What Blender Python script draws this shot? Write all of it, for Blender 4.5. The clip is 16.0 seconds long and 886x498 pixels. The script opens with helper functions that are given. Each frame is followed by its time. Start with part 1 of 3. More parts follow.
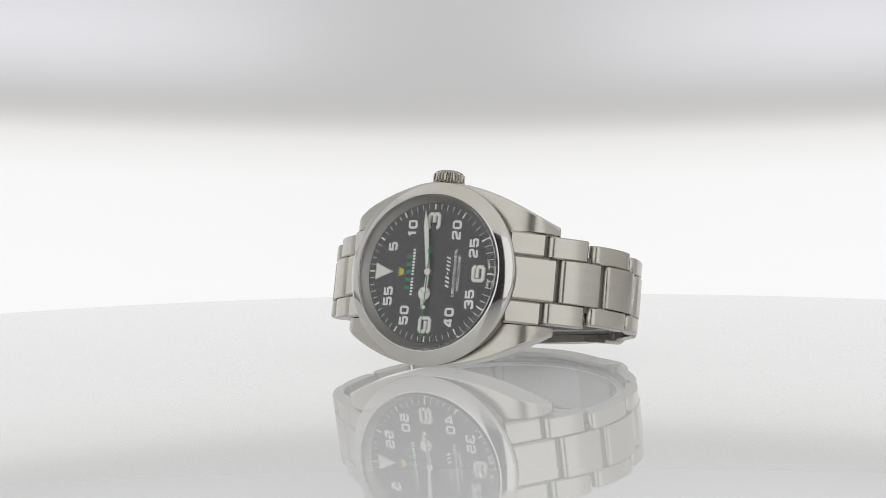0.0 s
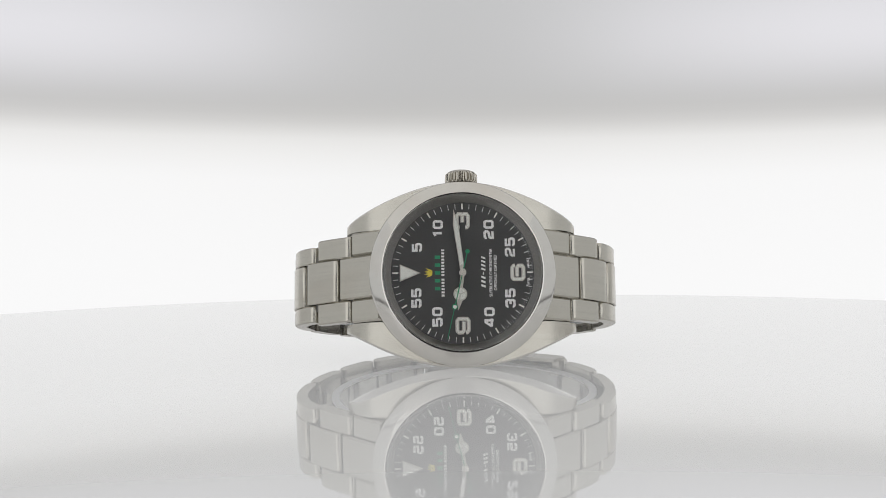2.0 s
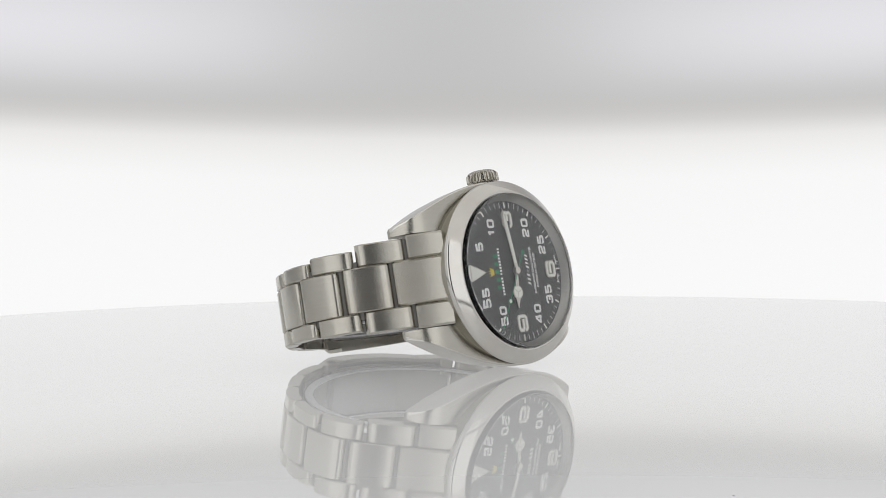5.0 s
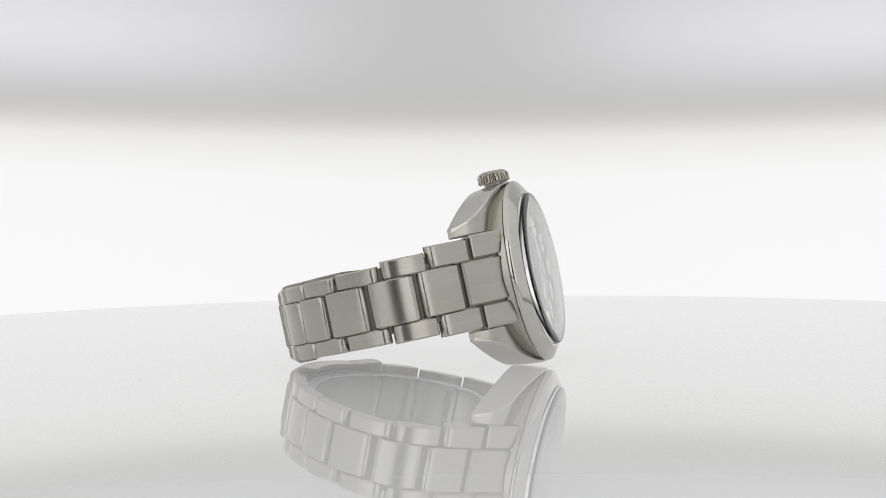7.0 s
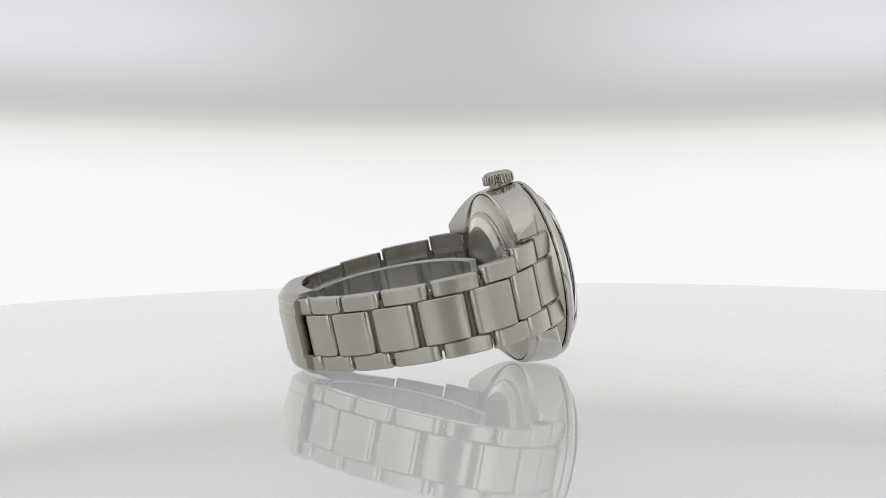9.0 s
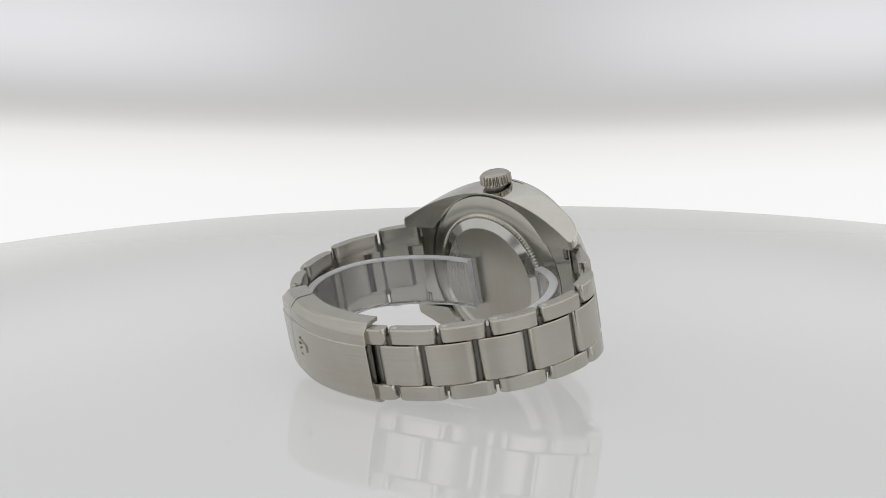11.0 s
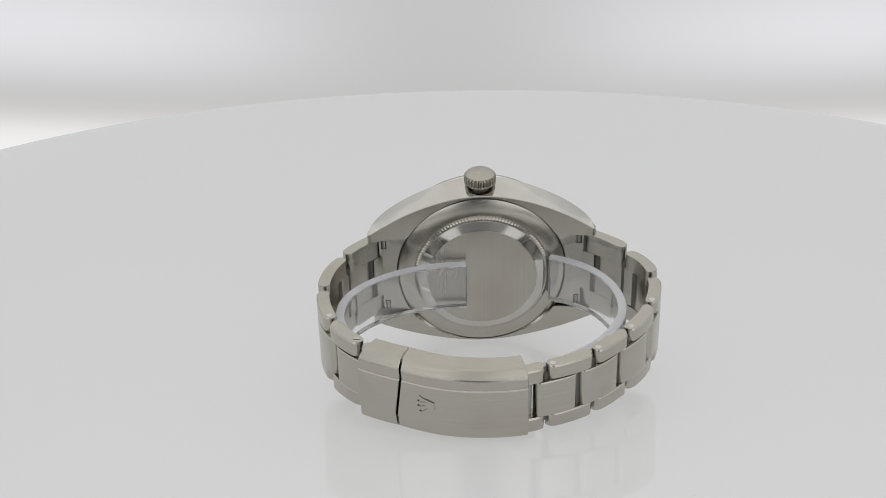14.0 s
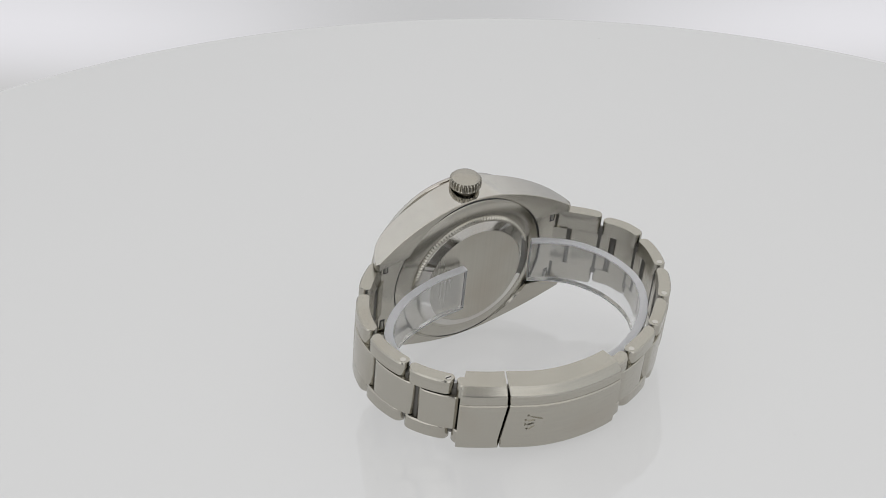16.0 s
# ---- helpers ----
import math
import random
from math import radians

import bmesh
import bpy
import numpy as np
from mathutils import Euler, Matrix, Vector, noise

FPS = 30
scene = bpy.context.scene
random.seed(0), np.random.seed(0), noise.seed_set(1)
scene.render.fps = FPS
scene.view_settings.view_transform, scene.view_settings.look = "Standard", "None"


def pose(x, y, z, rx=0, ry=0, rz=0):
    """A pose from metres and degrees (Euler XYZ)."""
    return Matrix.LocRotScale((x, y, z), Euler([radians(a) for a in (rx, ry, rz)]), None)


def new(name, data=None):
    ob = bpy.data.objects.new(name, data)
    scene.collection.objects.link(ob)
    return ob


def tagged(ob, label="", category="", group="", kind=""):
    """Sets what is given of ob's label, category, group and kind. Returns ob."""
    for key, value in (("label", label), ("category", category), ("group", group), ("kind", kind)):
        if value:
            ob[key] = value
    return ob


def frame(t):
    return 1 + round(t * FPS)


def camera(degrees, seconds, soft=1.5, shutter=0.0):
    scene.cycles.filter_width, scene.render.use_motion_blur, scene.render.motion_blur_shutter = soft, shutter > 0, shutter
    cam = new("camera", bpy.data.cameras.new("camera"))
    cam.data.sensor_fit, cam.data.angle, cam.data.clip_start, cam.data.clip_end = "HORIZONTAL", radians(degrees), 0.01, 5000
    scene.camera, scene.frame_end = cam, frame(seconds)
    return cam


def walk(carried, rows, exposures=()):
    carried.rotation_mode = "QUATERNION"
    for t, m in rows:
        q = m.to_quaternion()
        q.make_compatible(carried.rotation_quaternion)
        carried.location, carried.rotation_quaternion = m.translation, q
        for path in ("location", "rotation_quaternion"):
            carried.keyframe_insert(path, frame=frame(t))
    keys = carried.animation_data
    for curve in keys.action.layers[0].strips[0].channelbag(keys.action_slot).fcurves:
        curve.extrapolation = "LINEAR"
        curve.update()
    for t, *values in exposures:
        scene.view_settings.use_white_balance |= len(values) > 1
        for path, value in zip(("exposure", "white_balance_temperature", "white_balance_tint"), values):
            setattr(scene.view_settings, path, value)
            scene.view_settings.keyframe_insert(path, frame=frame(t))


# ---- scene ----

# ---------------------------------------------------------------- camera
cam = camera(30.56, 16.0, soft=0.6)
SPIN = 14.984                     # turntable, degrees a second
PIVOT = Vector((0, 0, 0.0102))    # the swing arm turns about this point
REACH = 0.3609
ARM = ((0, 4.86), (2, 4.77), (4, 4.67), (6, 4.60), (7, 4.67), (8, 4.76), (8.5, 5.10), (9, 5.87), (9.5, 7.35), (10, 9.17),
       (11, 13.22), (12, 16.95), (13, 20.65), (14, 24.21), (15, 27.56), (16, 31.00))


def arm_angle(t):
    """The swing arm's height in degrees: a smooth curve through ARM."""
    for k in range(len(ARM) - 1):
        if t <= ARM[k + 1][0]:
            break
    (t0, a0), (t1, a1) = ARM[k], ARM[k + 1]

    def slope(j):
        lo, hi = ARM[max(j - 1, 0)], ARM[min(j + 1, len(ARM) - 1)]
        return (hi[1] - lo[1]) / (hi[0] - lo[0])
    h = t1 - t0
    u = (t - t0) / h
    return (a0 * (2 * u ** 3 - 3 * u ** 2 + 1) + a1 * (3 * u ** 2 - 2 * u ** 3)
            + slope(k) * h * (u ** 3 - 2 * u ** 2 + u) + slope(k + 1) * h * (u ** 3 - u ** 2))


def rig(t):
    """The pose of the swing arm's camera end."""
    e, tilt, pan, roll = radians(arm_angle(t)), radians(2.408), radians(-1.001), radians(0.72)
    right, up, ahead = Vector((1, 0, 0)), Vector((0, math.sin(e), math.cos(e))), Vector((0, math.cos(e), -math.sin(e)))
    eye = PIVOT - REACH * ahead
    up, ahead = up * math.cos(tilt) - ahead * math.sin(tilt), up * math.sin(tilt) + ahead * math.cos(tilt)
    right, ahead = right * math.cos(pan) - ahead * math.sin(pan), right * math.sin(pan) + ahead * math.cos(pan)
    right, up = right * math.cos(roll) - up * math.sin(roll), right * math.sin(roll) + up * math.cos(roll)
    m = Matrix((right, up, -ahead)).transposed().to_4x4()
    m.translation = eye
    return m


walk(cam, [(k / 4, rig(k / 4)) for k in range(65)])

# ---------------------------------------------------------------- light
world = bpy.data.worlds.new("world")
scene.world = world
world.use_nodes = True
world.node_tree.nodes["Background"].inputs[0].default_value = (0.9, 0.93, 1.0, 1)
world.node_tree.nodes["Background"].inputs[1].default_value = 0.05
# emission of the added, unseen tent walls and roof, then backdrop and table
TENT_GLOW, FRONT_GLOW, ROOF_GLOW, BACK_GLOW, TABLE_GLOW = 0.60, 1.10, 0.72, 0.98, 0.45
scene.view_settings.exposure = 0.0


# ---------------------------------------------------------------- materials
def material(name, colour, rough=0.5, metal=0.0, **more):
    m = bpy.data.materials.new(name)
    m.use_nodes = True
    b = m.node_tree.nodes["Principled BSDF"]
    b.inputs["Base Color"].default_value = (*colour, 1)
    b.inputs["Roughness"].default_value = rough
    b.inputs["Metallic"].default_value = metal
    for k, v in more.items():
        b.inputs[k.replace("_", " ")].default_value = v
    return m


def link_nodes(m, *pairs):
    for a, b in pairs:
        m.node_tree.links.new(a, b)


def node(m, kind, **values):
    n = m.node_tree.nodes.new(kind)
    for k, v in values.items():
        n.inputs[k.replace("_", " ")].default_value = v
    return n


def steel(name, colour, rough, grain, bump, spread=0.06, streak=0.02):
    """Steel with a grain along one axis (grain: scale in x, y, z), smudges and small rough spots."""
    m = material(name, colour, rough, 1.0)
    b = m.node_tree.nodes["Principled BSDF"]
    co = node(m, "ShaderNodeTexCoord")
    mp = node(m, "ShaderNodeMapping", Scale=grain)
    fine = node(m, "ShaderNodeTexNoise", Scale=1.0, Detail=1.0)
    smudge = node(m, "ShaderNodeTexNoise", Scale=70.0, Detail=2.0)
    r1 = node(m, "ShaderNodeMapRange", To_Min=rough - spread, To_Max=rough + spread)
    r2 = node(m, "ShaderNodeMapRange", From_Min=0.35, From_Max=0.7, To_Min=-0.006, To_Max=0.012)
    add = node(m, "ShaderNodeMath")
    mix = node(m, "ShaderNodeMix")
    mix.data_type = "RGBA"
    mix.inputs[6].default_value = (*[c * (1 - streak) for c in colour], 1)
    mix.inputs[7].default_value = (*[min(c * (1 + streak), 1) for c in colour], 1)
    line = node(m, "ShaderNodeMapRange", From_Min=0.3, From_Max=0.7)
    blot = node(m, "ShaderNodeMix")
    blot.data_type, blot.blend_type = "RGBA", "MULTIPLY"
    blot.inputs[7].default_value = (0.93, 0.90, 0.88, 1)
    fog = node(m, "ShaderNodeMapRange", From_Min=0.5, From_Max=0.75)
    bp = node(m, "ShaderNodeBump", Strength=bump, Distance=0.00004)
    link_nodes(m, (co.outputs["Object"], mp.inputs["Vector"]), (mp.outputs[0], fine.inputs["Vector"]), (co.outputs["Object"], smudge.inputs["Vector"]),
               (fine.outputs[0], r1.inputs["Value"]), (smudge.outputs[0], r2.inputs["Value"]), (r1.outputs[0], add.inputs[0]), (r2.outputs[0], add.inputs[1]),
               (add.outputs[0], b.inputs["Roughness"]), (fine.outputs[0], line.inputs["Value"]), (line.outputs[0], mix.inputs[0]), (smudge.outputs[0], fog.inputs["Value"]),
               (fog.outputs[0], blot.inputs[0]), (mix.outputs[2], blot.inputs[6]), (blot.outputs[2], b.inputs["Base Color"]),
               (fine.outputs[0], bp.inputs["Height"]), (bp.outputs[0], b.inputs["Normal"]))
    return m


STEEL = (0.458, 0.440, 0.390)
brushed = steel("brushed_steel", STEEL, 0.23, (3500, 40, 40), 0.0, 0.006, streak=0.028)
brushed_back = steel("brushed_case_back", STEEL, 0.28, (25, 2500, 25), 0.0, 0.006, streak=0.022)
satin = steel("satin_steel", STEEL, 0.24, (300, 300, 300), 0.0, 0.015)
polished = steel("polished_steel", (0.58, 0.565, 0.53), 0.09, (300, 300, 300), 0.0, 0.02)
# steel darkened by colour: shade between links, on end faces and pins
shadow_steel = steel("joint_shade_steel", (0.16, 0.155, 0.145), 0.5, (900, 900, 900), 0.0)
dark_steel = steel("inner_steel", (0.40, 0.39, 0.37), 0.35, (900, 900, 900), 0.0)


crystal_mat = material("sapphire_crystal", (1.0, 1.0, 1.0), 0.0, 0.0, Transmission_Weight=1.0, IOR=1.38)
plastic_mat = material("clear_plastic", (0.95, 0.955, 0.965), 0.08, 0.0, Transmission_Weight=0.93, IOR=1.4)
frosted_mat = material("rough_plastic_edge", (0.80, 0.80, 0.82), 0.35, 0.0, Transmission_Weight=0.45, IOR=1.4)
dial_mat = material("black_dial", (0.056, 0.055, 0.054), 0.4)
print_mat = material("white_print", (0.9, 0.9, 0.88), 0.5)
lume_mat = material("pale_lume", (0.86, 0.86, 0.80), 0.55)
gold_mat = material("white_gold", (0.66, 0.63, 0.57), 0.3, 1.0)
green_mat = material("green_paint", (0.03, 0.30, 0.14), 0.45)
yellow_mat = material("yellow_paint", (0.72, 0.58, 0.06), 0.4)
dust_mat = material("dust", (0.25, 0.25, 0.25), 0.9)
# near-black colour that stands for shade inside slots and the case back seam
shadow_gap = material("recess_shade", (0.03, 0.03, 0.03), 0.6)


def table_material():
    """Opal acrylic, polished on top, with an even emission added that softens the shade under the watch."""
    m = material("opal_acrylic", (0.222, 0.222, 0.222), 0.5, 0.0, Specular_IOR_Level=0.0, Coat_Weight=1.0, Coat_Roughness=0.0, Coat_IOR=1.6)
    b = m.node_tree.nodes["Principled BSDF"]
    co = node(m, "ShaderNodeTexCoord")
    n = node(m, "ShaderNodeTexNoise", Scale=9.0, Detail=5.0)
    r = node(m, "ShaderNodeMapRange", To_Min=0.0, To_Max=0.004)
    # added glow of the disc itself; no light source stands below
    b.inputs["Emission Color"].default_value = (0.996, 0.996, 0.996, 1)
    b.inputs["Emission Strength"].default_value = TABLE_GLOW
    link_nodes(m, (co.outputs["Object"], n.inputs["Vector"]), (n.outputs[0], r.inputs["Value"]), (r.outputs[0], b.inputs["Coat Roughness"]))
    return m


acrylic = table_material()


def glow(name, colour, strength):
    m = material(name, (0.25, 0.25, 0.25), 0.9)
    b = m.node_tree.nodes["Principled BSDF"]
    b.inputs["Emission Color"].default_value = (*colour, 1)
    b.inputs["Emission Strength"].default_value = strength
    return m


def ramp(m, stops):
    n = m.node_tree.nodes.new("ShaderNodeValToRGB")
    n.color_ramp.interpolation = "B_SPLINE"
    el = n.color_ramp.elements
    el[0].position, el[0].color = stops[0][0], (*stops[0][1], 1)
    el[1].position, el[1].color = stops[-1][0], (*stops[-1][1], 1)
    for p, c in stops[1:-1]:
        e = el.new(p)
        e.color = (*c, 1)
    return n


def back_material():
    """Fabric with its light painted as emission: bright below the seam; above it dimmer, with two painted lamp glows.
    """
    m = material("glow_painted_fabric", (0.05, 0.05, 0.05), 0.9)
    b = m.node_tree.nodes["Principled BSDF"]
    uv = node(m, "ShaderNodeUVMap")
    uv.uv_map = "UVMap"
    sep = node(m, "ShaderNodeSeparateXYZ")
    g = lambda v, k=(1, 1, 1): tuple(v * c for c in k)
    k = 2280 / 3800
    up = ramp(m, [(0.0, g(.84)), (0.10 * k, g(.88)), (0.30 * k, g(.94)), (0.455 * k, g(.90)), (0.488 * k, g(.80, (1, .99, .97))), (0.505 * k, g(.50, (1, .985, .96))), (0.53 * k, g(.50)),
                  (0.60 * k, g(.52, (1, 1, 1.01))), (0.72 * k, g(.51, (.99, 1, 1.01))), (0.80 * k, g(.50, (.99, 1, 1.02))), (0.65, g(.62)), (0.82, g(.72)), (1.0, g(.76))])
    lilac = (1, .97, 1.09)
    # lamp glow painted towards both sides; no lamp stands behind the sheet
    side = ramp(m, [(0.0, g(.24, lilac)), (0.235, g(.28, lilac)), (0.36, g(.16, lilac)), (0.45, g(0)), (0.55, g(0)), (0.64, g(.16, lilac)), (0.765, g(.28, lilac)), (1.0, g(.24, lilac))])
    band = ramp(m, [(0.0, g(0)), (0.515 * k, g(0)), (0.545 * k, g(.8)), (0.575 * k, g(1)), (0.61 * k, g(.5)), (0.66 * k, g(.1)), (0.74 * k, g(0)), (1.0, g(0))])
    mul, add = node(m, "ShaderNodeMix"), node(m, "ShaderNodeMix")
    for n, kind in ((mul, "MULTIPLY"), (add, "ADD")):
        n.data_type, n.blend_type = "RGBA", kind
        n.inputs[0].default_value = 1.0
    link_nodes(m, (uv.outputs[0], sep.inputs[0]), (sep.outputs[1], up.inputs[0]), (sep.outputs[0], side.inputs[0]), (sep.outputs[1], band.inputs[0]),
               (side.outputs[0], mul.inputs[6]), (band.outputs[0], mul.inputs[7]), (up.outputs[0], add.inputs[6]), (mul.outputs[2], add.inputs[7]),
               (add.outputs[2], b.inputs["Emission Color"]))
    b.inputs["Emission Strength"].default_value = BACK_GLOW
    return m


fabric_back = back_material()
# glowing surfaces added out of view to light the watch
tent_mat = glow("tent_glow_fabric", (0.97, 0.985, 1.0), TENT_GLOW)
roof_mat = glow("roof_glow_sheet", (1.0, 0.99, 0.97), ROOF_GLOW)
floor_mat = material("grey_base", (0.30, 0.30, 0.305), 0.6)
dark_cloth = material("dark_cloth", (0.04, 0.04, 0.042), 0.9)
grey_cloth = material("grey_cloth", (0.45, 0.45, 0.455), 0.9)
front_mat = glow("front_glow_cloth", (0.98, 0.985, 1.0), FRONT_GLOW)


# ---------------------------------------------------------------- mesh helpers
def part(name, bm, mat, parent=None, label="", sharp=18):
    me = bpy.data.meshes.new(name)
    bmesh.ops.recalc_face_normals(bm, faces=bm.faces)
    bm.to_mesh(me)
    bm.free()
    for p in me.polygons:
        p.use_smooth = True
    me.set_sharp_from_angle(angle=radians(sharp))
    for m in (mat if isinstance(mat, (list, tuple)) else [mat]):
        me.materials.append(m)
    ob = new(name, me)
    if parent:
        ob.parent = parent
    if label:
        tagged(ob, label)
    return ob


MM = 0.001


def lathe(bm, profile, n=96, centre=(0, 0, 0), axis="z", close=True, wave=None):
    """Turn a profile of (radius, height) in mm about an axis."""
    rings = []
    for k in range(n):
        a = 2 * math.pi * k / n
        ring = []
        for j, (r, h) in enumerate(profile):
            if wave:
                r = r + wave(k, j)
            c, s_ = r * math.cos(a), r * math.sin(a)
            v = (c, s_, h) if axis == "z" else (h, c, s_)
            ring.append(bm.verts.new([(v[i] + centre[i]) * MM for i in range(3)]))
        rings.append(ring)
    m = len(profile)
    for k in range(n):
        a, b = rings[k], rings[(k + 1) % n]
        for j in range(m if close else m - 1):
            q = [a[j], a[(j + 1) % m], b[(j + 1) % m], b[j]]
            bm.faces.new(q)
    if not close:
        for j in (0, m - 1):
            if profile[j][0] > 0.01:
                bm.faces.new([r[j] for r in rings])
    return bm


def slab(bm, outline, z0, z1, bevel=0.0):
    """A flat plate from an outline of (x, y) in mm."""
    lo = [bm.verts.new((x * MM, y * MM, z0 * MM)) for x, y in outline]
    hi = [bm.verts.new((x * MM, y * MM, z1 * MM)) for x, y in outline]
    n = len(outline)
    top = bm.faces.new(hi)
    bm.faces.new(lo[::-1])
    for k in range(n):
        bm.faces.new((lo[k], lo[(k + 1) % n], hi[(k + 1) % n], hi[k]))
    if bevel:
        bmesh.ops.bevel(bm, geom=list(top.edges), offset=bevel * MM, segments=1, affect="EDGES")
    return bm


def lettering(name, body, size, x, y, z, mat, parent, bold=0.0, wide=1.0, thick=0.02, turn=0.0, label=""):
    cu = bpy.data.curves.new(name, "FONT")
    cu.body, cu.size, cu.align_x, cu.align_y, cu.extrude, cu.offset, cu.resolution_u = body, size * MM, "CENTER", "CENTER", thick * MM, bold * MM, 3
    tmp = new("tmp", cu)
    bpy.context.view_layer.update()
    me = bpy.data.meshes.new_from_object(tmp.evaluated_get(bpy.context.evaluated_depsgraph_get()))
    bpy.data.objects.remove(tmp)
    bpy.data.curves.remove(cu)
    xs = [v.co.x for v in me.vertices]
    ys = [v.co.y for v in me.vertices]
    mx, my = (min(xs) + max(xs)) / 2, (min(ys) + max(ys)) / 2
    m = pose(x * MM, y * MM, z * MM, 0, 0, turn) @ Matrix.Diagonal((wide, 1, 1, 1)) @ Matrix.Translation((-mx, -my, 0))
    me.transform(m)
    me.materials.clear()
    me.materials.append(mat)
    me.name = name
    ob = new(name, me)
    ob.parent = parent
    if label:
        tagged(ob, label)
    return ob


def spline(points, n=14):
    """Dense points of a smooth curve through the given ones."""
    out = []
    P = [Vector(p) for p in points]
    P = [2 * P[0] - P[1]] + P + [2 * P[-1] - P[-2]]
    for k in range(1, len(P) - 2):
        a, b, c, d = P[k - 1:k + 3]
        for i in range(n):
            u = i / n
            out.append(0.5 * (2 * b + (c - a) * u + (2 * a - 5 * b + 4 * c - d) * u * u + (3 * b - a - 3 * c + d) * u ** 3))
    out.append(P[-2])
    return out


class Path:
    """A curve in the y-z plane, by arc length, with its outward normal."""

    def __init__(self, points):
        self.p = spline(points)
        self.s = [0.0]
        for a, b in zip(self.p, self.p[1:]):
            self.s.append(self.s[-1] + (b - a).length)

    def at(self, s):
        s = min(max(s, 0), self.s[-1] - 1e-6)
        k = max(i for i, v in enumerate(self.s) if v <= s)
        u = (s - self.s[k]) / (self.s[k + 1] - self.s[k])
        a, b = self.p[k], self.p[k + 1]
        t = (b - a).normalized()
        k0, k1 = max(k - 4, 0), min(k + 5, len(self.p) - 1)
        t = (self.p[k1] - self.p[k0]).normalized()
        return a.lerp(b, u), Vector((-t.y, t.x))

    def near(self, y, z):
        q = Vector((y, z))
        return self.s[min(range(len(self.p)), key=lambda i: (self.p[i] - q).length)]


def bar_along(bm, path, s0, s1, x0, x1, thick, sign=1, lift=0.0, bulge=0.2, ends=0.6, side=0.45, stations=9, profile=None, shell=0.0, wave_a=0.0, wave_b=0.0, caps=0, slant=0.0, under=0.0):
    """A rounded bar along the path from s0 to s1, between x0 and x1 (mm); sign tells on which side of the path its outer face lies."""
    rings = []
    for k in range(stations):
        u = 0.5 - 0.5 * math.cos(math.pi * k / (stations - 1))
        near_end = min(u, 1 - u) * abs(s1 - s0)
        drop = ends - math.sqrt(max(ends ** 2 - max(ends - near_end, 0) ** 2, 0))
        top = lift + bulge * (1 - (2 * u - 1) ** 2) - drop
        base = -thick + under - math.sqrt(max(under ** 2 - max(under - near_end, 0) ** 2, 0))
        a, b = x0, x1
        if profile:
            sec = [(a, -thick)] + [(x, top + h) for x, h in profile] + [(b, -thick)]
        else:
            sec = [(a, base), (a, top - side), (a + side, top), (b - side, top), (b, top - side), (b, base)]
        if shell:
            sec += [(b - shell, -thick), (b - shell, -0.5), (a + shell, -0.5), (a + shell, -thick)]
        ring = []
        for x, h in sec:
            bend = math.sin(math.pi * x / 9.2) * (wave_a * (1 - u) ** 2 + wave_b * u ** 2)
            p, nrm = path.at(s0 + (s1 - s0) * u + bend)
            nrm = nrm * sign
            ring.append(bm.verts.new(((x + slant * u) * MM, (p.x + nrm.x * h) * MM, (p.y + nrm.y * h) * MM)))
        rings.append(ring)
    m = len(rings[0])
    for a, b in zip(rings, rings[1:]):
        for j in range(m):
            bm.faces.new((a[j], a[(j + 1) % m], b[(j + 1) % m], b[j]))
    for cap in (bm.faces.new(rings[0]), bm.faces.new(rings[-1][::-1])):
        cap.material_index = caps
    return bm


# ---------------------------------------------------------------- the set
def turntable():
    root = tagged(new("turntable"), "round glossy white acrylic turntable with an added even glow", "turntable")
    bm = bmesh.new()
    R = 216.6
    lathe(bm, [(0.001, 0), (60, 0), (140, 0), (R - 2.4, 0), (R - 1.4, -0.2), (R - 0.6, -0.7), (R - 0.1, -1.6), (R, -2.4), (R, -8), (R - 1, -10), (0.001, -10)], 256, close=False)
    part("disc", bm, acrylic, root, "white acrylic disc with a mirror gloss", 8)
    bm = bmesh.new()
    lathe(bm, [(0.001, -10.2), (70, -10.2), (70, -30), (45, -40), (45, -398), (90, -400), (0.001, -400)], 64, close=False)
    part("pedestal", bm, floor_mat, root)
    return root


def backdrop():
    """A sheet of fabric with painted glow, curved round the turntable and carried by the swing arm. Its pose is that of
    the arm's camera end.
    """
    root = tagged(new("backdrop"), "curved white fabric backdrop on the swing arm, its light painted in", "backdrop", kind="structure")
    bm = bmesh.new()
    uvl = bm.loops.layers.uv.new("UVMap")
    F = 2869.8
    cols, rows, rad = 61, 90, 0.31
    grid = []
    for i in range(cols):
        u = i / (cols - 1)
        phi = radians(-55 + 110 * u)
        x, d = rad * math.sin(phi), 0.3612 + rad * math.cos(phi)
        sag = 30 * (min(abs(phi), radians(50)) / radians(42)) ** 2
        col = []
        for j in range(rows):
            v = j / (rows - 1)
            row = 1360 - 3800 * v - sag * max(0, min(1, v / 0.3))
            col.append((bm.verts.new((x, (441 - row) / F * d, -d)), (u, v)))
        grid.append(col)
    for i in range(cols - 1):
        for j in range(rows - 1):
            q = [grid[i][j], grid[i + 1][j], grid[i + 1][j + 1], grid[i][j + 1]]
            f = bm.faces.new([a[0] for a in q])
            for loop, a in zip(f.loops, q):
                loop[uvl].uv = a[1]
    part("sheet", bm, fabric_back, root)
    return root


